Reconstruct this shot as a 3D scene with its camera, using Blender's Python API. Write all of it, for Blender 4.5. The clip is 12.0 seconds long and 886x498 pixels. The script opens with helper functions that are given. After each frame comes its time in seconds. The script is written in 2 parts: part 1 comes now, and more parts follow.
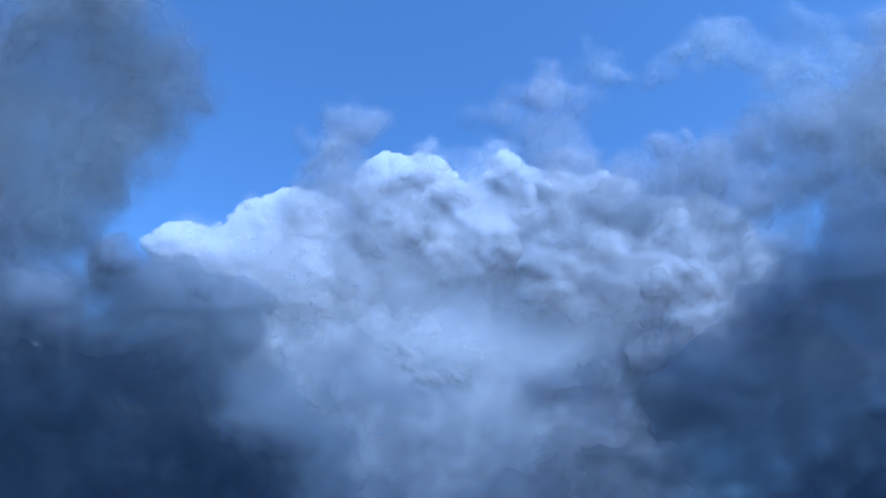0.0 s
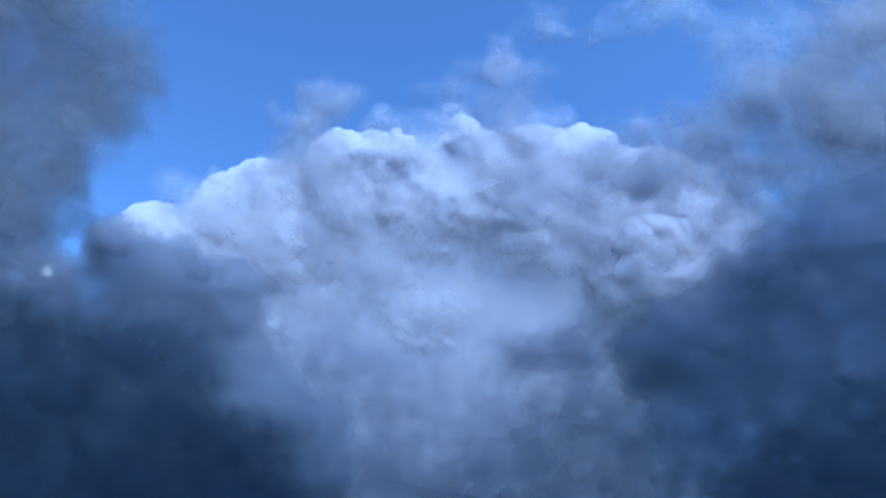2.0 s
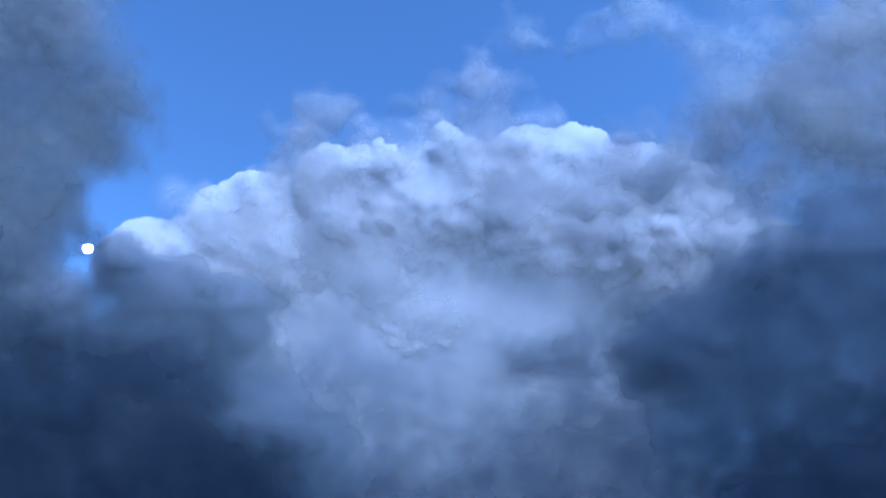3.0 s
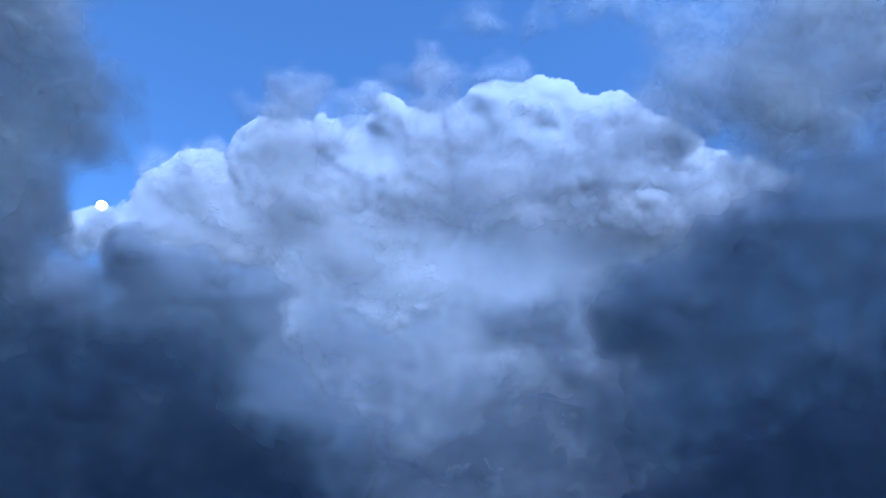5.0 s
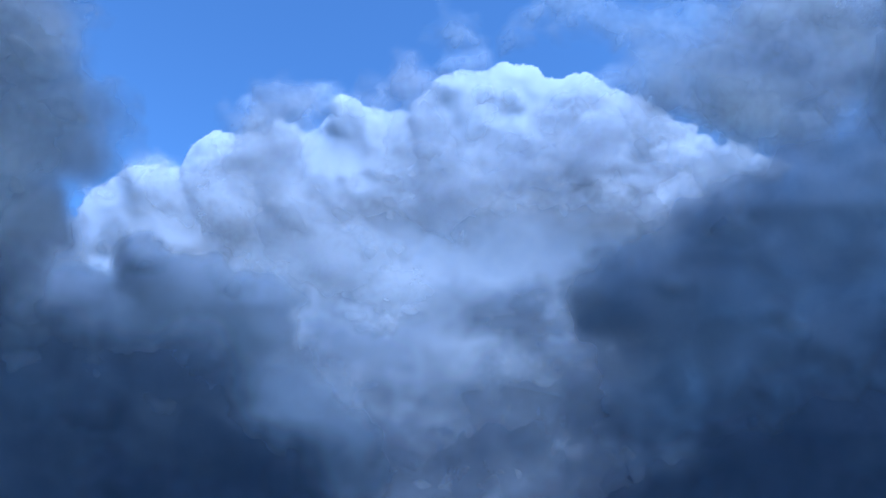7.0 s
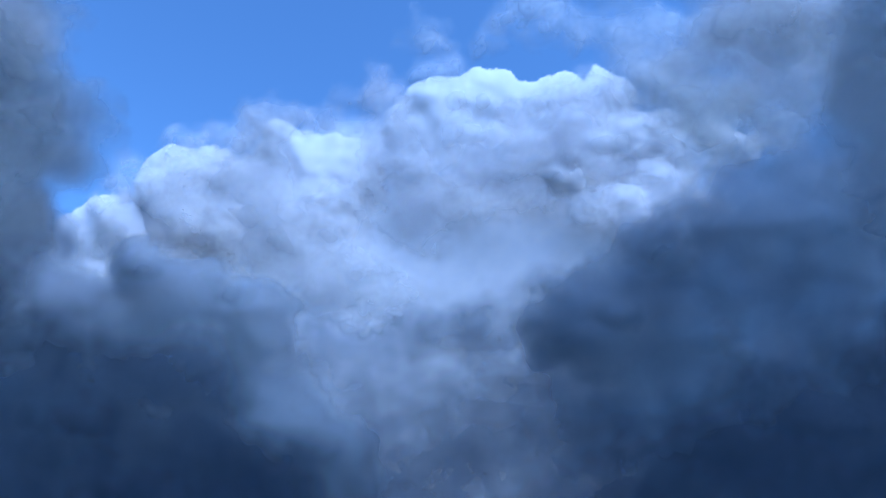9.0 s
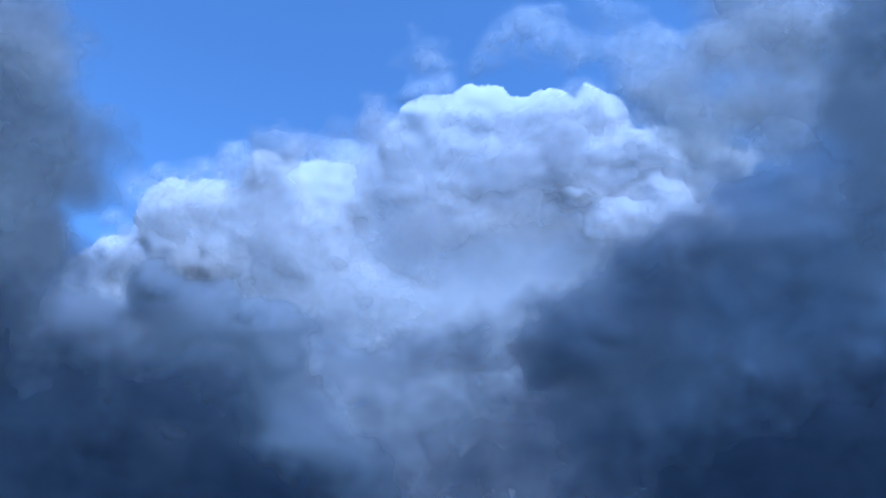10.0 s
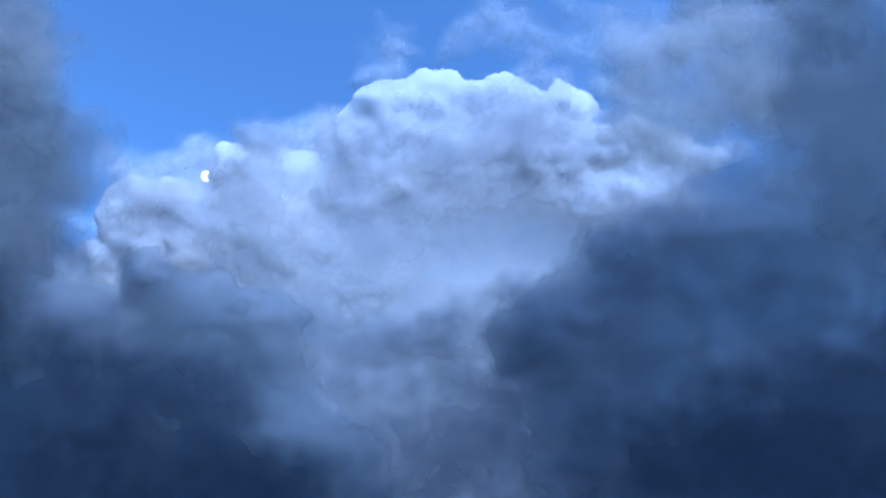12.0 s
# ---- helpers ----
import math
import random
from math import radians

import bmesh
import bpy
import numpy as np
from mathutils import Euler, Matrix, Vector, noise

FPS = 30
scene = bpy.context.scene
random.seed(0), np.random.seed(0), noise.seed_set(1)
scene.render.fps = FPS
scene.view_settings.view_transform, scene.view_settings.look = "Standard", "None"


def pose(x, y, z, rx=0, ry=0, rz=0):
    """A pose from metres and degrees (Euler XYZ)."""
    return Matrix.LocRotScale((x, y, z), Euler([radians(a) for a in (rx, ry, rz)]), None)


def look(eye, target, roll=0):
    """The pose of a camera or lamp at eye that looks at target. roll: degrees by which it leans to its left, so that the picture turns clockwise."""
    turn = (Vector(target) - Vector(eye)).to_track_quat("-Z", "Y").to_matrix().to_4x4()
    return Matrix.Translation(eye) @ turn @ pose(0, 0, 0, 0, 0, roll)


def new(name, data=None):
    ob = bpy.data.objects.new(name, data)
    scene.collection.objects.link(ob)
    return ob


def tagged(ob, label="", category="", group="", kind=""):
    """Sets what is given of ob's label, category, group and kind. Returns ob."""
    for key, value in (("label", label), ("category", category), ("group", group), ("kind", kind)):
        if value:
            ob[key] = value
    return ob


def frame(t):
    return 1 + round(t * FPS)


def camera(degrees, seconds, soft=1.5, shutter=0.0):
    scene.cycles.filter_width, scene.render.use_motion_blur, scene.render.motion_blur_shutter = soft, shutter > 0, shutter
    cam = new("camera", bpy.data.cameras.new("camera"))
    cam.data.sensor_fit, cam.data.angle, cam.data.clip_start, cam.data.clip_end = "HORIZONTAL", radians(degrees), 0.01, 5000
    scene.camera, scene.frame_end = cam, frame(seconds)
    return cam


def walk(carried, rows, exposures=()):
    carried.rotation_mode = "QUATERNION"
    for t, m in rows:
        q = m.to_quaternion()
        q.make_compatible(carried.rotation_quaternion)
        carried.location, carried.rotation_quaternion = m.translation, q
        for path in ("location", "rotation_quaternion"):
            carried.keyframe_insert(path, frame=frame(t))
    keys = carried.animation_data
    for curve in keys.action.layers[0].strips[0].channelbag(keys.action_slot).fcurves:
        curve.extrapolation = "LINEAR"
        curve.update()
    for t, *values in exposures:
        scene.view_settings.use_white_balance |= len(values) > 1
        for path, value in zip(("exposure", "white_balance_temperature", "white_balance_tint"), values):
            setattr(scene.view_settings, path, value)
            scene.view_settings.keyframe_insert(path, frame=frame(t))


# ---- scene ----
TILT = 28.0                      # how far the lens is raised above the horizon
EYE = (0.0, 0.0, 1.6)
U = 1 / 1230.6                   # one unit of bearing: this part of the distance
MID = (784.0, 441.0)             # bearing of the lens's axis
cam = camera(65.0, 12.0, soft=1.7)

# the small sway of the held camera: seconds, units to the right, units down
SWAY = [(0, -8, 8), (0.5, 11, 8), (1, 2, -4), (1.5, -24, -24), (2, -23, -28), (2.5, -6, -19), (3, -14, -1), (3.5, -15, 2),
        (4.5, -10, -16), (5.5, -4, -31), (6, 14, -20), (6.5, 27, -10), (7, 1, -19), (7.5, -17, -8), (8.5, -16, -12),
        (9.5, -14, -14), (10, 6, 18), (10.5, 14, 26), (11, 1, 21), (11.5, 16, 18), (12, -16, -3)]
EXPOSURE = 0.82
walk(cam, [(t, pose(*EYE, 90 + TILT + math.degrees(dy * U), 0, math.degrees(dx * U))) for t, dx, dy in SWAY],
     [(0, EXPOSURE - 0.1, 4810, 7), (3.5, EXPOSURE - 0.13, 4810, 11), (6.5, EXPOSURE, 4800, 8), (12, EXPOSURE + 0.04, 4800, 9)])

# ---- light: a low-contrast evening sky, the sun behind the camera above an added, unseen cloud deck ----
SUN_EL, SUN_AZ = radians(46), radians(138)
world = bpy.data.worlds.new("sky")
world.use_nodes = True
scene.world = world
wn = world.node_tree.nodes
sky = wn.new("ShaderNodeTexSky")
sky.sky_type, sky.sun_disc, sky.sun_elevation, sky.sun_rotation = "NISHITA", False, SUN_EL, SUN_AZ
sky.air_density, sky.dust_density, sky.ozone_density = 1.0, 0.25, 6.5
wn["Background"].inputs["Strength"].default_value = 0.128
world.node_tree.links.new(sky.outputs[0], wn["Background"].inputs["Color"])
sun = new("sun", bpy.data.lights.new("sun", "SUN"))
sun.data.energy, sun.data.angle, sun.data.color = 1.8, radians(50), (0.89, 0.925, 1.0)
sd = Vector((math.sin(SUN_AZ) * math.cos(SUN_EL), math.cos(SUN_AZ) * math.cos(SUN_EL), math.sin(SUN_EL)))
sun.matrix_world = look(sd * 3000, (0, 0, 0))
scene.cycles.transparent_max_bounces = 64


# ---- materials ----
def link(tree, a, b):
    tree.links.new(a, b)


def cloud_material(name, low, high, through_part, grain=60.0, fray=0.5, fine=0.5, core=0.0, crisp=0.7):
    """Vapour: diffuse and translucent, clear where the cloud is thin. low, high: the two colours of its mottling."""
    m = bpy.data.materials.new(name)
    m.use_nodes = True
    tr = m.node_tree
    n = tr.nodes
    n.clear()
    out = n.new("ShaderNodeOutputMaterial")
    co = n.new("ShaderNodeTexCoord")
    at = n.new("ShaderNodeAttribute")
    at.attribute_name = "thick"

    def tex(scale, detail, rough=0.55):
        x = n.new("ShaderNodeTexNoise")
        x.inputs["Scale"].default_value, x.inputs["Detail"].default_value, x.inputs["Roughness"].default_value = scale, detail, rough
        x.inputs["Distortion"].default_value = 0.35
        link(tr, co.outputs["Object"], x.inputs["Vector"])
        return x.outputs["Fac"]

    def calc(op, a, b=None, clamp=False):
        x = n.new("ShaderNodeMath")
        x.operation, x.use_clamp = op, clamp
        for s, v in zip(x.inputs, (a, b)):
            if v is None:
                continue
            if isinstance(v, (int, float)):
                s.default_value = v
            else:
                link(tr, v, s)
        return x.outputs[0]

    wisps = tex(1 / grain, 6)
    mottle = tex(0.4 / grain, 5)
    gain = calc("MAXIMUM", calc("ADD", calc("MULTIPLY", calc("SUBTRACT", wisps, 0.5), fray * 6), 1.0), 0.35)
    tau = calc("MULTIPLY", at.outputs["Fac"], gain)
    alpha = calc("SUBTRACT", 1.0, calc("POWER", math.e, calc("MULTIPLY", tau, -1.0)), True)
    mix = n.new("ShaderNodeMix")
    mix.data_type = "RGBA"
    link(tr, calc("MULTIPLY", calc("SUBTRACT", mottle, 0.3), 2.5, True), mix.inputs["Factor"])
    mix.inputs["A"].default_value, mix.inputs["B"].default_value = (*low, 1), (*high, 1)
    bump = n.new("ShaderNodeBump")
    bump.inputs["Strength"].default_value, bump.inputs["Distance"].default_value = fine, grain * 0.5
    link(tr, wisps, bump.inputs["Height"])
    # light scattered many times inside the vapour: shading turns only half with the surface
    half, bent, unit = n.new("ShaderNodeVectorMath"), n.new("ShaderNodeVectorMath"), n.new("ShaderNodeVectorMath")
    half.operation, bent.operation, unit.operation = "SCALE", "ADD", "NORMALIZE"
    half.inputs["Scale"].default_value = crisp
    link(tr, bump.outputs["Normal"], half.inputs[0])
    link(tr, half.outputs[0], bent.inputs[0])
    bent.inputs[1].default_value = (0.0, -0.75, 0.3)
    link(tr, bent.outputs[0], unit.inputs[0])
    dif, tsl, clear = n.new("ShaderNodeBsdfDiffuse"), n.new("ShaderNodeBsdfTranslucent"), n.new("ShaderNodeBsdfTransparent")
    for b in (dif, tsl):
        link(tr, mix.outputs["Result"], b.inputs["Color"])
        link(tr, unit.outputs[0], b.inputs["Normal"])
    body, whole = n.new("ShaderNodeMixShader"), n.new("ShaderNodeMixShader")
    # dense cores let less light through than thin edges
    link(tr, calc("MULTIPLY", calc("POWER", math.e, calc("MULTIPLY", at.outputs["Fac"], -core)), through_part), body.inputs[0])
    link(tr, dif.outputs[0], body.inputs[1])
    link(tr, tsl.outputs[0], body.inputs[2])
    link(tr, alpha, whole.inputs[0])
    link(tr, clear.outputs[0], whole.inputs[1])
    link(tr, body.outputs[0], whole.inputs[2])
    link(tr, whole.outputs[0], out.inputs["Surface"])
    return m


CUMULUS = cloud_material("cumulus_vapour", (0.8, 0.81, 0.88), (0.91, 0.9, 0.94), 0.2, grain=70, fray=0.35, fine=0.08, crisp=0.26)
VEIL = cloud_material("veil_vapour", (0.62, 0.68, 0.8), (0.76, 0.8, 0.88), 0.4, grain=120, fray=0.5, fine=0.04, crisp=0.12)
LOBE = cloud_material("grey_cloud_vapour", (0.68, 0.71, 0.84), (0.82, 0.84, 0.93), 0.4, grain=90, fray=0.35, fine=0.1, core=0.08, crisp=0.2)
# half-lit and shaded copies of the same vapour: light falloff set by base colour
HALF_SHADE = cloud_material("half_shade_vapour", (0.43, 0.5, 0.65), (0.57, 0.63, 0.77), 0.4, grain=90, fray=0.35, fine=0.12, core=0.15, crisp=0.16)
SHADED = cloud_material("shaded_vapour", (0.225, 0.285, 0.43), (0.325, 0.395, 0.545), 0.4, grain=90, fray=0.35, fine=0.12, core=0.25, crisp=0.18)
# darkest copy of the vapour: deep shade and blue skylight put into its colour
DEEP_SHADE = cloud_material("deep_shade_vapour", (0.08, 0.108, 0.185), (0.145, 0.18, 0.275), 0.4, grain=90, fray=0.35, fine=0.12, core=0.3, crisp=0.25)


def plain(name, color, rough=0.9, glow=0.0):
    m = bpy.data.materials.new(name)
    m.use_nodes = True
    n, l = m.node_tree.nodes, m.node_tree.links
    b = n["Principled BSDF"]
    b.inputs["Roughness"].default_value = rough
    tx, rp = n.new("ShaderNodeTexNoise"), n.new("ShaderNodeValToRGB")
    tx.inputs["Scale"].default_value, tx.inputs["Detail"].default_value = 0.02, 8
    rp.color_ramp.elements[0].color = (*[c * 0.7 for c in color], 1)
    rp.color_ramp.elements[1].color = (*[min(1, c * 1.3) for c in color], 1)
    l.new(tx.outputs["Fac"], rp.inputs[0])
    l.new(rp.outputs[0], b.inputs["Base Color"])
    if glow:
        l.new(rp.outputs[0], b.inputs["Emission Color"])
        b.inputs["Emission Strength"].default_value = glow
    return m


GROUND = plain("dark_fields", (0.05, 0.06, 0.035))
MOON = plain("moon_surface", (0.85, 0.83, 0.76), glow=25.0)


# ---- cloud shapes ----
def lattice(x, y, seed):
    """Smooth gradient noise in -1..1 at arrays of places."""
    g = np.random.RandomState(seed).uniform(0, 2 * np.pi, (64, 64))
    gx, gy = np.cos(g), np.sin(g)
    xi, yi = np.floor(x).astype(int), np.floor(y).astype(int)
    u, v = x - xi, y - yi
    a, b = u ** 3 * (u * (u * 6 - 15) + 10), v ** 3 * (v * (v * 6 - 15) + 10)

    def corner(i, j):
        p, q = (xi + i) % 64, (yi + j) % 64
        return gx[p, q] * (u - i) + gy[p, q] * (v - j)

    lo = corner(0, 0) * (1 - a) + corner(1, 0) * a
    hi = corner(0, 1) * (1 - a) + corner(1, 1) * a
    return (lo * (1 - b) + hi * b) * 1.5


def fractal(x, y, seed, octaves=5, billow=False):
    total, amp, k = 0.0, 1.0, 0.0
    for o in range(octaves):
        v = lattice(x * 2 ** o + 7.3 * o, y * 2 ** o + 3.1 * o, seed + o)
        total, k = total + amp * (np.sqrt(v * v + 0.012) * 2 - 0.65 if billow else v), k + amp
        amp *= 0.5
    return total / k


def cloud_mesh(name, lumps, dist, anchor, cell=6.0, depth=90.0, warp=30.0, span=160.0, fray=0.3, puff=0.3, puff_span=90.0,
               tau=4.0, soft=0.6, seed=1, lean=0.0, fade=None):
    """A closed, lumpy cloud body: rounded lumps (bearing right, bearing down, half width, half height) melted into one.
    lean: how far its underside draws back; fade: the bearings between which it thins out downwards.
    depth: its swell towards and away from the viewer; tau: how dense it is; soft: how far the density takes to build up."""
    L = np.array(lumps, float)
    pad = 1.8 * warp + 20
    xs = np.arange((L[:, 0] - L[:, 2]).min() - pad, (L[:, 0] + L[:, 2]).max() + pad, cell)
    ys = np.arange((L[:, 1] - L[:, 3]).min() - pad, (L[:, 1] + L[:, 3]).max() + pad, cell)
    X, Y = np.meshgrid(xs, ys)
    wx = X + warp * fractal(X / span, Y / span, seed, 5) * 1.6
    wy = Y + warp * fractal(X / span + 31, Y / span + 17, seed + 20, 5) * 1.6
    acc = sum(np.exp(7 * np.clip(1 - ((wx - a) / c) ** 2 - ((wy - b) / d) ** 2, -6, 1)) for a, b, c, d in lumps)
    F = np.log(acc) / 7
    F = F + fray * fractal(X / span * 1.7, Y / span * 1.7, seed + 40, 6)
    # the swell follows the lumps alone, so that the surface stays soft where the rim is torn
    sx, sy = X + warp * fractal(X / span, Y / span, seed, 2), Y + warp * fractal(X / span + 31, Y / span + 17, seed + 20, 2)
    calm = np.log(sum(np.exp(2.2 * np.clip(1 - ((sx - a) / c) ** 2 - ((sy - b) / d) ** 2, -6, 1)) for a, b, c, d in lumps)) / 2.2 - 0.2
    calm = np.minimum(0.1 * np.logaddexp(0, (calm + 0.1) / 0.1), 1.3)
    ok = F > 0
    Fc = np.clip(F, 0, 1.3)
    swell = calm ** 0.75 * 0.45 * depth * (1 + 0.25 * fractal(X / span / 1.5, Y / span / 1.5, seed + 60, 3))
    relief = 0.27 * puff * puff_span * fractal(wx / puff_span, wy / puff_span, seed + 80, 4, billow=True) * np.clip(Fc * 3, 0, 1)
    relief = relief * (0.22 + 0.78 * np.exp(-(Fc / 0.65) ** 2))      # knobs at the rim, a smooth heart
    if fade:
        relief = relief * np.clip((fade[1] - wy) / (fade[1] - fade[0]), 0, 1)
    s = dist * U
    front = -3 * np.logaddexp(0, (swell + relief) / 3) * s
    back = 3 * np.logaddexp(0, (0.7 * swell + 0.3 * relief) / 3) * s
    back_off = lean * np.clip(Y - anchor[1] + 150, 0, None) * s
    front, back = front + back_off, back + back_off
    px, pz = (X - anchor[0]) * s, (anchor[1] - Y) * s
    thick = tau * np.clip(Fc / soft, 0, 1.6) ** 1.5
    if fade:
        thick = thick * np.clip((fade[1] - wy) / (fade[1] - fade[0]), 0, 1) ** 3
        ok &= wy < fade[1]
    h, w = X.shape
    quad = ok[:-1, :-1] | ok[1:, :-1] | ok[:-1, 1:] | ok[1:, 1:]
    idx = np.arange(h * w).reshape(h, w)
    a, b, c, d = idx[:-1, :-1][quad], idx[:-1, 1:][quad], idx[1:, 1:][quad], idx[1:, :-1][quad]
    used = np.unique(np.concatenate([a, b, c, d]))
    remap = np.full(h * w, -1)
    remap[used] = np.arange(len(used))
    n = len(used)
    flat = lambda v: v.reshape(-1)[used]
    verts = np.concatenate([np.stack([flat(px), flat(front), flat(pz)], 1), np.stack([flat(px), flat(back), flat(pz)], 1)])
    f1 = remap[np.stack([d, c, b, a], 1)]
    f2 = remap[np.stack([a, b, c, d], 1)] + n
    faces = np.concatenate([f1, f2])
    me = bpy.data.meshes.new(name)
    me.vertices.add(len(verts))
    me.vertices.foreach_set("co", verts.astype(np.float32).ravel())
    me.loops.add(faces.size)
    me.loops.foreach_set("vertex_index", faces.astype(np.int32).ravel())
    me.polygons.add(len(faces))
    me.polygons.foreach_set("loop_start", np.arange(0, faces.size, 4, dtype=np.int32))
    me.polygons.foreach_set("loop_total", np.full(len(faces), 4, dtype=np.int32))
    me.polygons.foreach_set("use_smooth", np.ones(len(faces), dtype=bool))
    me.update(calc_edges=True)
    at = me.attributes.new("thick", "FLOAT", "POINT")
    at.data.foreach_set("value", np.concatenate([flat(thick), 0.02 * flat(thick)]).astype(np.float32))
    return me


SKY = pose(*EYE, TILT, 0, 0)     # right, ahead along the lens, up


def place(x, y, dist, roll=0.0):
    """The pose of a thing at a bearing and a distance; roll leans it anticlockwise."""
    return SKY @ pose((x - MID[0]) * U * dist, dist, (MID[1] - y) * U * dist, 0, -roll, 0)


MOVES = []


def cloud(name, material, dist, anchor, lumps, rows, label, group="", category="cloud", puffs=0, puff_size=60.0, puff_tau=0.35, **shape):
    """A drifting cloud with its lumps given round anchor, and its way over the clip: seconds, bearing right, bearing down, lean.
    puffs: loose shreds of vapour along its rim, parts of it."""
    ob = new(name, cloud_mesh(name, lumps, dist, anchor, **shape))
    ob.data.materials.append(material)
    tagged(ob, label, category, group)
    ob.matrix_world = place(*anchor, dist)
    rng = random.Random(shape["seed"])
    for i in range(puffs):
        a, b, c, d = lumps[i % len(lumps)]
        turn, out = rng.uniform(0, 2 * math.pi), rng.uniform(0.55, 1.0)
        x, y = a + c * out * math.cos(turn), b - d * out * abs(math.sin(turn)) * (1 if rng.random() < 0.7 else -1)
        r = puff_size * rng.uniform(0.6, 1.3)
        shred = [(x, y, r, r * 0.7), (x + r * rng.uniform(-1, 1), y + r * rng.uniform(-0.6, 0.6), r * 0.7, r * 0.55)]
        piece = new("puff", cloud_mesh("puff", shred, dist, anchor, cell=6, depth=r * 0.6, warp=r * 0.5, span=r * 1.6, fray=0.5,
                                       puff=0.1, puff_span=r, tau=puff_tau, soft=0.8, seed=shape["seed"] + 7 * i + 300))
        piece.data.materials.append(material)
        piece.parent = ob
        piece.location = (0, -(0.7 * shape["depth"] + r * 0.4 + 9 * i) * dist * U, 0)
    MOVES.append((ob, [(r[0], place(r[1], r[2], dist, r[3] if len(r) > 3 else 0.0)) for r in rows]))
    return ob


def shift(anchor, rows):
    """Rows of displacement from an anchor."""
    return [(r[0], anchor[0] + r[1], anchor[1] + r[2], *r[3:]) for r in rows]


# ---- the setting: ground below, an unseen cloud deck added overhead and behind for shade ----
def ground_sheet():
    bm = bmesh.new()
    bmesh.ops.create_grid(bm, x_segments=60, y_segments=60, size=4900)
    for v in bm.verts:
        v.co.z = 0.0 if v.co.length < 300 else 6 * noise.noise(v.co / 700)
    me = bpy.data.meshes.new("ground")
    bm.to_mesh(me)
    me.materials.append(GROUND)
    tagged(new("ground", me), "dark fields under the evening cloud", "ground", kind="structure")


def overhead_shade():
    # out of view: keeps sun and skylight off the near clouds
    bm = bmesh.new()
    bmesh.ops.create_grid(bm, x_segments=110, y_segments=70, size=1)
    for v in bm.verts:
        x, y = v.co.x * 4800, -2450 + v.co.y * 2450
        v.co = (x, y, 2150 + 160 * noise.fractal(Vector((x, y, 0)) / 900, 1.0, 2.0, 4))
    top = bmesh.ops.extrude_face_region(bm, geom=bm.faces[:])
    for v in (g for g in top["geom"] if isinstance(g, bmesh.types.BMVert)):
        v.co.z += 350
    me = bpy.data.meshes.new("shade_deck")
    bm.to_mesh(me)
    for p in me.polygons:
        p.use_smooth = True
    at = me.attributes.new("thick", "FLOAT", "POINT")
    at.data.foreach_set("value", np.full(len(me.vertices), 6.0, dtype=np.float32))
    me.materials.append(DEEP_SHADE)
    tagged(new("shade_deck", me), "unseen cloud deck overhead, added to shade the near clouds", "cloud", kind="structure")


ground_sheet()
overhead_shade()

# ---- moon ----
bm = bmesh.new()
bmesh.ops.create_uvsphere(bm, u_segments=32, v_segments=16, radius=32)
me = bpy.data.meshes.new("moon")
bm.to_mesh(me)
for p in me.polygons:
    p.use_smooth = True
me.materials.append(MOON)
moon = tagged(new("moon", me), "small bright pale moon between the clouds", "moon")
MOVES.append((moon, [(t, place(x, y, 4700)) for t, x, y in [
    (0, 75, 600), (1.2, 95, 545), (2.0, 112, 512), (2.5, 136, 480), (3.0, 171, 445), (3.5, 179, 434), (5.5, 199, 379), (7.5, 255, 354), (9.5, 312, 336), (12, 381, 318)]]))

# ---- far bright cumulus, tower by tower ----
TOWERS = "towers of the bright cumulus"
BODY_WAY = [(0, 60, 75), (2, 45, 40), (3.5, 35, 20), (5.5, 0, 0), (7.5, -20, 2), (9.5, -30, 0), (12, -60, -25)]
cloud("cumulus_cloud", CUMULUS, 4080, (700, 560),
      [(700, 640, 480, 430), (440, 505, 250, 130), (960, 520, 320, 260), (720, 900, 560, 420), (1150, 430, 170, 110)],
      shift((700, 560), BODY_WAY), "broad pale blue-grey lower body of the cumulus", cell=8, depth=150, warp=50, span=220,
      fray=0.2, puff=0.08, puff_span=190, tau=5, soft=0.8, seed=11, lean=0.0, puffs=9, puff_size=130, puff_tau=0.35)
cloud("cumulus_tower", CUMULUS, 3900, (339, 293),
      [(345, 345, 70, 60), (280, 405, 85, 75), (205, 455, 85, 50), (140, 447, 60, 50), (390, 420, 130, 110), (330, 330, 35, 40), (330, 520, 190, 140)],
      [(0, 550, 330, -13), (1.5, 504, 324, -9), (2.5, 496, 309, -7), (3.5, 450, 308, -5), (5.5, 339, 293, 0), (6.5, 283, 310), (7.5, 251, 316), (9.5, 218, 383), (12, 212, 430)],
      "bright white cumulus flank beside the dark bank", TOWERS, cell=4, depth=80, warp=14, span=60, fray=0.2, puff=0.13, puff_span=55, tau=8, soft=0.25, seed=21, fade=(370, 550), puffs=4, puff_size=40)
cloud("cumulus_tower", CUMULUS, 3880, (459, 266),
      [(450, 280, 55, 45), (500, 280, 60, 40), (470, 350, 90, 90), (420, 310, 40, 50), (470, 430, 110, 140)],
      [(0, 708, 292), (1.5, 659, 289), (2.5, 616, 289), (3.5, 595, 283), (5.5, 459, 266), (6.5, 423, 275), (7.5, 385, 290), (9.5, 329, 314), (10.5, 306, 339), (12, 271, 348)],
      "small brilliant white cumulus head", TOWERS, cell=4, depth=70, warp=12, span=50, fray=0.2, puff=0.15, puff_span=45, tau=9, soft=0.2, seed=31, fade=(290, 460), puffs=4, puff_size=30)
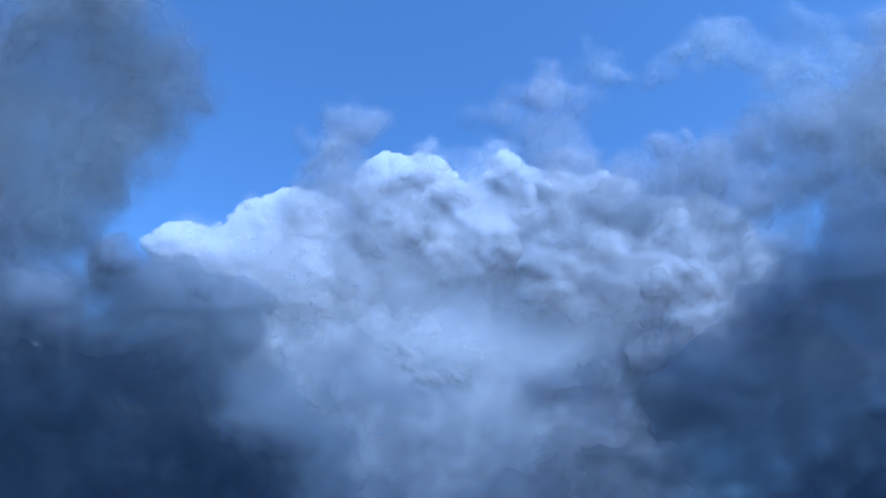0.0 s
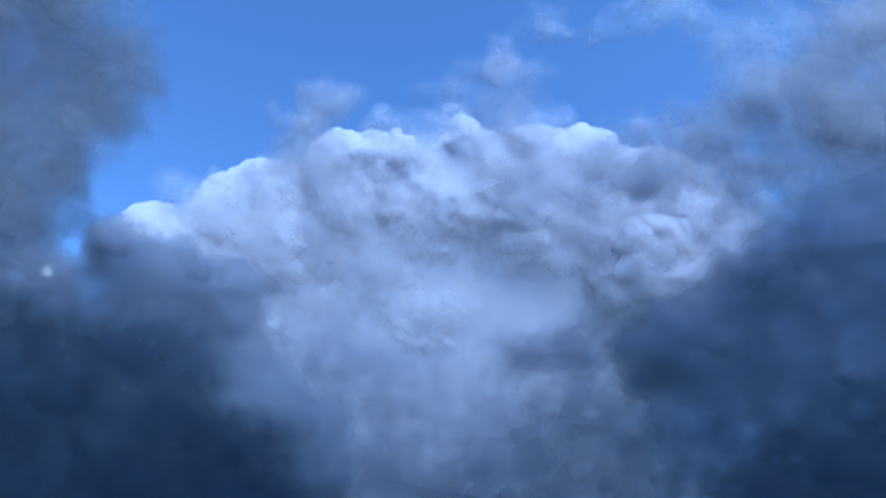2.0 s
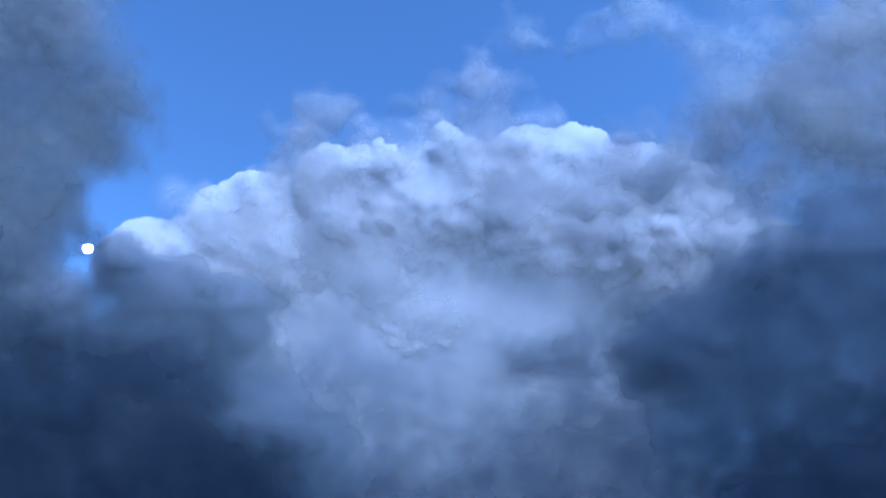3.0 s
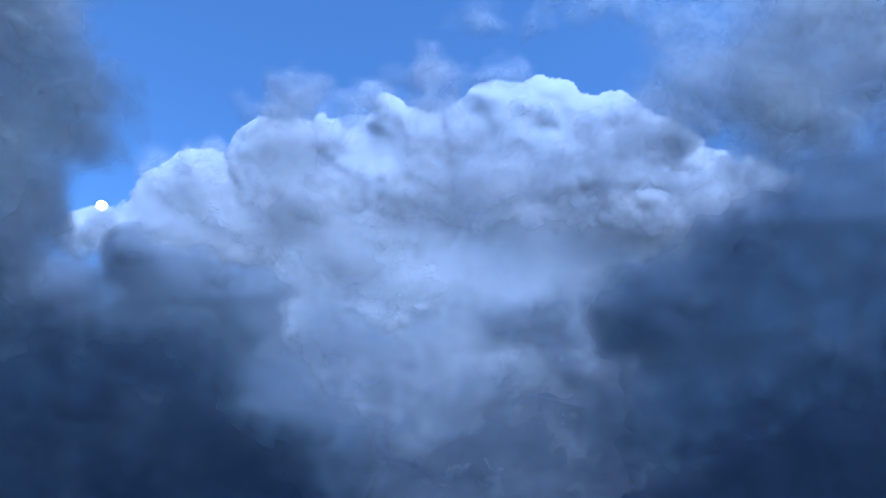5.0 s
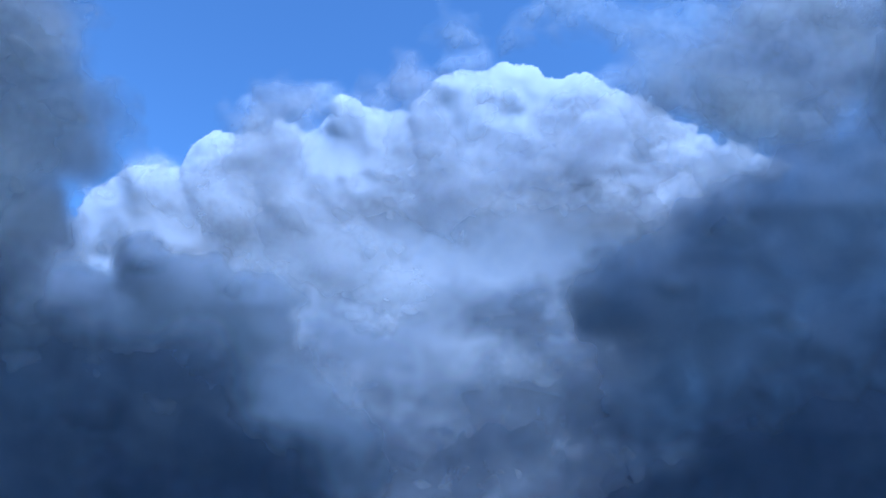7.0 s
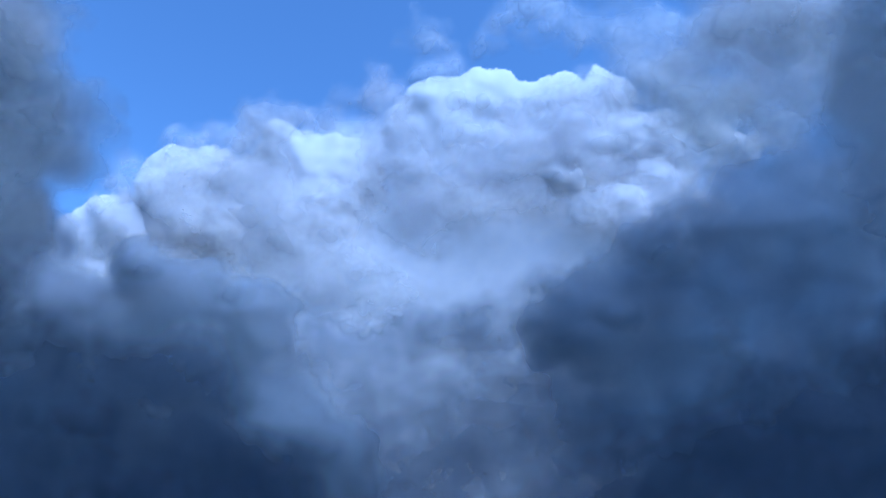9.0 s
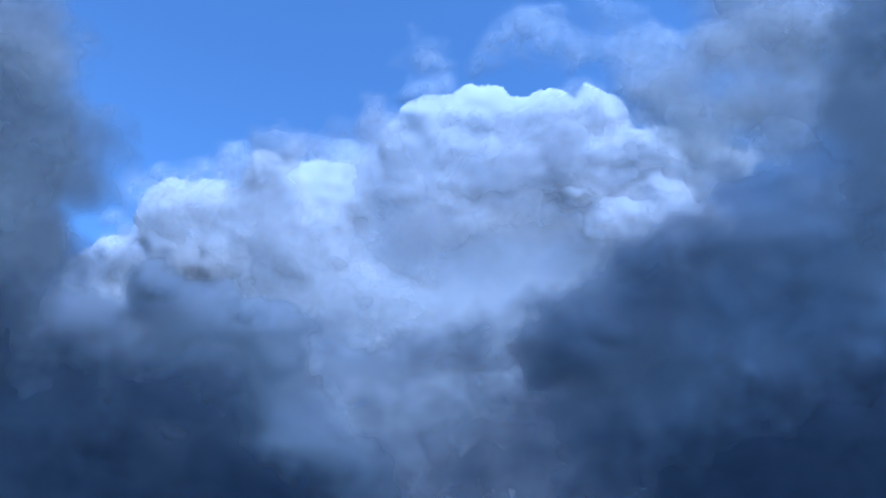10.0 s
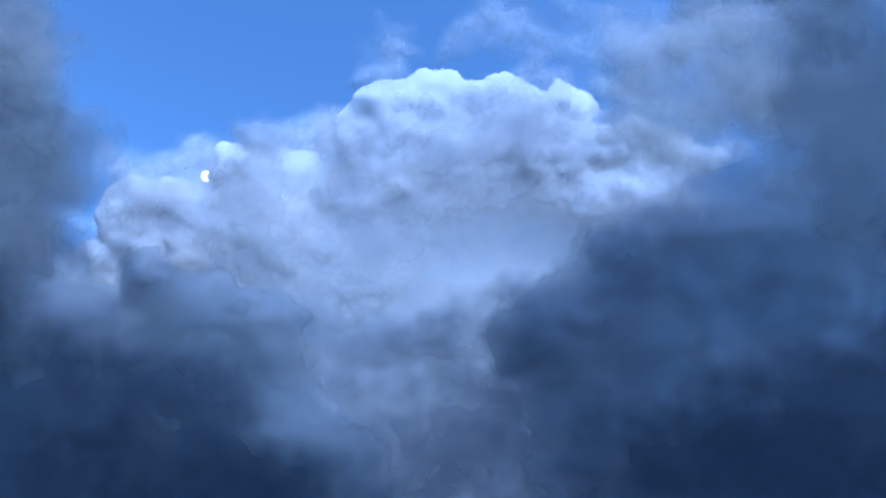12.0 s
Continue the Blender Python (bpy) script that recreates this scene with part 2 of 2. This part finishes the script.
cloud("cumulus_tower", CUMULUS, 3920, (643, 198),
      [(665, 237, 36, 42), (568, 275, 45, 40), (712, 262, 48, 50), (655, 362, 150, 110), (760, 300, 90, 80), (540, 320, 90, 80), (650, 450, 190, 180)],
      [(0, 879, 262, -6), (1, 843, 241, -5), (2, 815, 235, -5), (3.5, 752, 215, -3), (5.5, 643, 198, 0), (6.5, 598, 195, 2), (7.5, 573, 201, 3), (9.5, 455, 248, 7), (10.5, 425, 262, 11), (12, 391, 269, 13)],
      "knobbly white cumulus crest with a pointed tip", TOWERS, cell=4, depth=100, warp=18, span=60, fray=0.22, puff=0.13, puff_span=60, tau=4.5, soft=0.25, seed=41, fade=(260, 490), puffs=6, puff_size=45)
cloud("cumulus_tower", CUMULUS, 3870, (958, 164),
      [(880, 205, 60, 45), (845, 245, 65, 55), (950, 205, 80, 45), (1060, 225, 80, 50), (960, 300, 170, 110), (1120, 290, 110, 80), (860, 290, 90, 90), (970, 430, 220, 200)],
      [(0, 1085, 310, -8), (1, 1080, 273, -6), (2, 1060, 260, -6), (3.5, 1023, 215, -3), (5.5, 958, 164, 0), (6.5, 927, 146, 2), (7.5, 882, 146, 3), (9.5, 860, 148, 6), (10.5, 815, 141, 7), (12, 775, 139, 8)],
      "tall sunlit white cumulus crown", TOWERS, cell=4, depth=85, warp=22, span=70, fray=0.22, puff=0.15, puff_span=70, tau=8, soft=0.25, seed=51, fade=(220, 480), puffs=6, puff_size=50)
cloud("cumulus_tower", CUMULUS, 3830, (1239, 331),
      [(1235, 330, 60, 40), (1170, 290, 70, 50), (1140, 380, 110, 60), (1060, 320, 90, 60), (1150, 440, 140, 90)],
      [(0, 1308, 427), (1.5, 1274, 399), (2.5, 1276, 374), (3.5, 1255, 348), (5.5, 1239, 331), (6.5, 1233, 305), (7.5, 1207, 318), (9.5, 1204, 324), (12, 1200, 300)],
      "tattered bright cumulus end against the dark bank", TOWERS, cell=4, depth=70, warp=24, span=60, fray=0.4, puff=0.15, puff_span=50, tau=5, soft=0.5, seed=61, fade=(320, 470), puffs=5, puff_size=40)

cloud("cumulus_tower", CUMULUS, 3850, (1028, 156),
      [(1015, 195, 55, 42), (950, 205, 60, 48), (960, 270, 120, 80), (1085, 260, 90, 45), (1190, 290, 110, 55), (1020, 370, 190, 140)],
      [(0, 1300, 500), (2, 1240, 390), (3.5, 1190, 270), (5.5, 1150, 220), (7.5, 1110, 180), (9.5, 1083, 140), (10.5, 1044, 152), (12, 1028, 156)],
      "late white cumulus head rising from the flank", TOWERS, cell=4, depth=80, warp=20, span=60, fray=0.25, puff=0.15, puff_span=60, tau=7, soft=0.3, seed=55, fade=(210, 410), puffs=5, puff_size=40)

# ---- grey veils before the cumulus ----
VEILS = "grey veils before the cumulus"
cloud("cloud_veil", LOBE, 2350, (580, 415),
      [(540, 400, 100, 80), (500, 300, 90, 80), (520, 200, 60, 70), (600, 470, 120, 80)],
      [(0, 690, 440), (1.5, 660, 440), (2.5, 650, 430), (3.5, 630, 425), (5.5, 580, 415), (7.5, 556, 431), (9.5, 552, 463), (12, 540, 480)],
      "thin grey cloud veil", VEILS, depth=60, warp=35, span=110, fray=0.35, puff=0.08, tau=0.8, soft=0.9, seed=71, puffs=5, puff_size=60, puff_tau=0.3)
cloud("cloud_veil", LOBE, 2700, (754, 161),
      [(750, 180, 50, 70), (760, 270, 90, 100), (820, 360, 140, 100)],
      [(0, 972, 151), (1.5, 924, 148), (2.5, 880, 145), (3.5, 836, 138), (5.5, 754, 161), (7.5, 720, 165), (9.5, 680, 190), (12, 610, 240)],
      "thin upright grey cloud plume", VEILS, depth=50, warp=25, span=90, fray=0.35, puff=0.08, tau=0.7, soft=0.9, seed=81, puffs=4, puff_size=60, puff_tau=0.3)

cloud("cloud_veil", LOBE, 3000, (1034, 320),
      [(1030, 320, 100, 70), (1110, 300, 100, 70), (960, 350, 80, 60), (1180, 350, 70, 50)],
      [(0, 1180, 320), (1.5, 1170, 330), (2.5, 1140, 325), (3.5, 1105, 330), (5.5, 1034, 320), (7.5, 970, 300), (9.5, 920, 280), (12, 870, 250)],
      "soft slate-grey cloud patch", VEILS, depth=50, warp=35, span=110, fray=0.3, puff=0.08, tau=0.8, soft=1.0, seed=84, puffs=5, puff_size=60, puff_tau=0.3)

cloud("cloud_veil", HALF_SHADE, 2250, (1400, 280),
      [(1300, 250, 130, 90), (1450, 200, 150, 140), (1590, 270, 170, 190), (1180, 300, 120, 60), (1400, 350, 160, 90)],
      shift((1400, 280), [(0, -40, 70), (1.5, -25, 45), (3.5, 0, 0), (5.5, 40, -50), (7.5, 110, -130), (9.5, 200, -210), (12, 280, -280)]),
      "torn cloud over the rising bank, coloured half in shade", VEILS, depth=50, warp=55, span=120, fray=0.5, puff=0.06, tau=1.0, soft=1.0, seed=95, puffs=8, puff_size=70, puff_tau=0.3)

# ---- drifting high wisps ----
WISPS = "torn wisps drifting across the blue"
WISP_WAY = [(0, 215, 40), (1.5, 155, 28), (3.5, 72, 5), (5.5, 0, 0), (7.5, -70, 8), (9.5, -120, 10), (12, -180, 30)]
cloud("cloud_wisp", VEIL, 2450, (1300, 120),
      [(1230, 140, 140, 110), (1380, 190, 160, 130), (1500, 90, 150, 120), (1330, 300, 70, 70)],
      shift((1300, 120), WISP_WAY[:4] + [(7.5, -45, 0), (9.5, -55, -20), (12, -70, -60)]), "torn grey-white cloud wisps over blue sky", WISPS, depth=50, warp=60, span=150, fray=0.5, puff=0.03, tau=0.6, soft=0.9, seed=91, puffs=10, puff_size=90, puff_tau=0.4)
cloud("cloud_wisp", VEIL, 2100, (1480, 150),
      [(1380, 160, 130, 110), (1520, 130, 130, 110), (1640, 160, 130, 110), (1440, 60, 120, 80)],
      shift((1480, 150), WISP_WAY), "rounded soft grey cloud over blue sky", WISPS, depth=60, warp=30, span=130, fray=0.3, puff=0.03, tau=0.85, soft=0.7, seed=101, puffs=6, puff_size=90, puff_tau=0.4)
cloud("cloud_wisp", VEIL, 3250, (840, 60),
      [(830, 60, 50, 50), (940, 70, 40, 40), (1060, 40, 90, 40)],
      shift((840, 60), [(0, 230, 50), (1.5, 165, 20), (3.5, 72, 0), (5.5, 0, 0), (7.5, -40, 20), (12, -130, 20)]),
      "faint small cloud wisp in the blue", WISPS, depth=30, warp=40, span=80, fray=0.6, puff=0.0, tau=0.3, soft=0.8, seed=111, puffs=3, puff_size=45, puff_tau=0.25)
cloud("cloud_wisp", VEIL, 3400, (1150, 40),
      [(1100, 40, 120, 60), (1230, 60, 120, 60)],
      shift((1150, 40), WISP_WAY), "faint broad cloud wisp in the blue", WISPS, depth=30, warp=40, span=110, fray=0.4, puff=0.0, tau=0.5, soft=0.8, seed=121, puffs=3, puff_size=60, puff_tau=0.25)

# ---- cloud banks close by, their shade put into darker vapour colours ----
LEFT_WAY = [(0, -30, -16), (3.5, -11, -6), (5.5, 0, 0), (7.5, 11, 6), (12, 36, 20)]
# lighter colour stands for the lit top of the left bank
cloud("near_cloud", HALF_SHADE, 1650, (300, 700),
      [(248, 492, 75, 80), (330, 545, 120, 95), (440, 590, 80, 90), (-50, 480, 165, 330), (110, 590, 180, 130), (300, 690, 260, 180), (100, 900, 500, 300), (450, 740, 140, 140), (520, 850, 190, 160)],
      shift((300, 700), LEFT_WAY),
      "humps on top of the cloud bank, coloured half in shade", "", depth=80, warp=30, span=120, fray=0.28, puff=0.08, puff_span=100, tau=3.6, soft=0.8, seed=131, lean=0.1, puffs=10, puff_size=60)
cloud("near_cloud", SHADED, 1850, (-40, 450),
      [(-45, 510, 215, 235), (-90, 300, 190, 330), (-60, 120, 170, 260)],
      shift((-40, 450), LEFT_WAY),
      "soft flank of the cloud bank, shade put into its colour", "", depth=80, warp=40, span=150, fray=0.25, puff=0.08, puff_span=120, tau=5.0, soft=1.0, seed=331, lean=0.0, puffs=5, puff_size=70)
# lower part of the left bank, darkened by colour where shade lies
cloud("near_cloud", DEEP_SHADE, 1120, (300, 850),
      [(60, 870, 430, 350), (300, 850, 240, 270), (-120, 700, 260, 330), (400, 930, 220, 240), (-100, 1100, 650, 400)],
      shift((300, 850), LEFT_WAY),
      "near cloud bank with deep blue shade in its colour", "", depth=100, warp=55, span=190, fray=0.25, puff=0.07, puff_span=150, tau=4.0, soft=1.5, seed=231, lean=0.3, puffs=10, puff_size=100)
cloud("near_cloud", LOBE, 1300, (120, 250),
      [(60, 150, 130, 220), (140, 240, 120, 125), (-40, 330, 150, 280), (60, 60, 130, 140), (40, 380, 70, 90)],
      shift((120, 250), [(0, 110, -80), (1.5, 75, -55), (2.5, 47, -31), (3.5, 42, 0), (5.5, 0, 0), (6.5, -3, 19), (9.5, -20, 25), (12, -20, 62)]),
      "hanging grey cloud lobe with a soft rounded edge", "", depth=80, warp=32, span=130, fray=0.32, puff=0.05, puff_span=120, tau=2.6, soft=1.0, seed=141, lean=0.2, puffs=8, puff_size=70)
cloud("cloud_veil", LOBE, 1230, (270, 180),
      [(300, 110, 110, 130), (240, 210, 140, 110), (180, 330, 110, 120), (210, 30, 150, 110)],
      shift((270, 180), [(0, 0, 0), (1.5, -50, 5), (3.5, -130, 20), (6.5, -210, 40), (12, -240, 90)]),
      "torn grey vapour on the edge of the hanging lobe", VEILS, depth=50, warp=45, span=120, fray=0.45, puff=0.03, puff_span=90, tau=0.8, soft=1.1, seed=145, puffs=5, puff_size=60, puff_tau=0.25)
RIGHT_WAY = [(0, 110, 65, 9), (2, 85, 45, 6), (3.5, 60, 25, 3), (5.5, 15, -10, 1), (6.5, -6, -31, 0), (7.5, -40, -25, 1), (9.5, -110, 0, 4), (12, -150, 0, 4)]
# right bank: darker bluish colour stands for its shaded side
cloud("near_cloud", SHADED, 1650, (1400, 560),
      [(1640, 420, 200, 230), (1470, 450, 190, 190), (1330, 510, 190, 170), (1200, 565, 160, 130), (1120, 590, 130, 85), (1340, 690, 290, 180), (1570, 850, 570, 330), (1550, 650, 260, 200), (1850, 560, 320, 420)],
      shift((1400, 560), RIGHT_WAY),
      "heavy cloud bank rising, blue shade put into its colour", "", depth=90, warp=28, span=130, fray=0.28, puff=0.08, puff_span=110, tau=4.4, soft=1.0, seed=151, lean=0.1, puffs=12, puff_size=70)
# shaded underside of the right bank, its darkness held in the colour
cloud("near_cloud", DEEP_SHADE, 1350, (1450, 900),
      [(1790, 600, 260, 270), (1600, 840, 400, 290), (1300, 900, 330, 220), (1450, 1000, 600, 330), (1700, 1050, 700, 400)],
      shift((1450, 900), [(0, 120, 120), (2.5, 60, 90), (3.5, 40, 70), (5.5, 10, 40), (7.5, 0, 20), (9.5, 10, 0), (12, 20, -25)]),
      "underside of the rising cloud, its shade put into a navy colour", "", depth=100, warp=55, span=190, fray=0.25, puff=0.07, puff_span=150, tau=4.2, soft=1.4, seed=251, lean=0.3, puffs=10, puff_size=100)
cloud("near_cloud", HALF_SHADE, 1000, (1500, 150),
      [(1560, 120, 130, 180), (1660, 200, 200, 280)],
      shift((1500, 150), [(0, 330, 0), (3.5, 200, 0), (5.5, 130, 0), (7.5, 60, 0), (9.5, 0, 0), (12, -75, -10)]),
      "cloud edge drifting in, coloured half in shade", "", depth=80, warp=30, span=130, fray=0.3, puff=0.05, puff_span=110, tau=2.2, soft=1.0, seed=161, lean=0.2, puffs=6, puff_size=70)
cloud("near_cloud", SHADED, 1950, (950, 640),
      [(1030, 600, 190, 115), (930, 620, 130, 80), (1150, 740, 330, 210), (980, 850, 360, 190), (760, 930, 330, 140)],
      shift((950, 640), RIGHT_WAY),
      "cloud spur reaching out of the bank, coloured as shaded", "", depth=70, warp=45, span=150, fray=0.3, puff=0.06, puff_span=100, tau=1.25, soft=1.3, seed=171, lean=0.5, puffs=8, puff_size=90, puff_tau=0.3)
# dark see-through sheet added for the shade deepening towards the bottom
cloud("near_cloud", DEEP_SHADE, 850, (750, 980),
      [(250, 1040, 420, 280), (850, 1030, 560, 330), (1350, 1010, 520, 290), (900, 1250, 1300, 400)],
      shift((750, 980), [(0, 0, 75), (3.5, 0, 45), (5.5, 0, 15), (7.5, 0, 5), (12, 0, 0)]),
      "low navy sheet added to darken the bottom of the bank", "", depth=70, warp=60, span=200, fray=0.25, puff=0.06, puff_span=150, tau=1.4, soft=1.3, seed=181, lean=0.1, puffs=10, puff_size=100, puff_tau=0.3)


# thin dark sheet added to carry the cumulus's shading down between the banks
cloud("cloud_veil", SHADED, 2150, (780, 820),
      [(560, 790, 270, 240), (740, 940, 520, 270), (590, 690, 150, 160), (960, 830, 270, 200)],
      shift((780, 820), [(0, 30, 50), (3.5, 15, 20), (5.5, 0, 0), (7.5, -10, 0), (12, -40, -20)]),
      "faint added veil that shades the foot of the cumulus", VEILS, depth=60, warp=60, span=190, fray=0.3, puff=0.05, puff_span=140, tau=1.2, soft=1.3, seed=411, puffs=7, puff_size=110, puff_tau=0.25)
cloud("cloud_wisp", CUMULUS, 3250, (732, 585),
      [(735, 580, 55, 20), (680, 595, 60, 16), (640, 575, 40, 16)],
      [(0, 799, 665, -30), (1.5, 800, 653, -28), (3.5, 770, 607, -12), (5.5, 732, 585, 0), (7.5, 707, 587, 0), (9.5, 700, 582, 0), (12, 660, 560, 5)],
      "pale streak of cloud low on the cumulus", WISPS, cell=5, depth=20, warp=22, span=60, fray=0.4, puff=0.05, puff_span=50, tau=0.4, soft=0.9, seed=421, puffs=2, puff_size=25)
cloud("cloud_wisp", CUMULUS, 3300, (500, 600),
      [(498, 590, 22, 45), (515, 640, 25, 40)],
      shift((500, 600), LEFT_WAY),
      "pale shred of cloud beside the dark bank", WISPS, cell=5, depth=20, warp=20, span=60, fray=0.4, puff=0.05, puff_span=50, tau=0.7, soft=0.8, seed=431, puffs=2, puff_size=25)


def motions():
    for ob, rows in MOVES:
        walk(ob, rows)


motions()
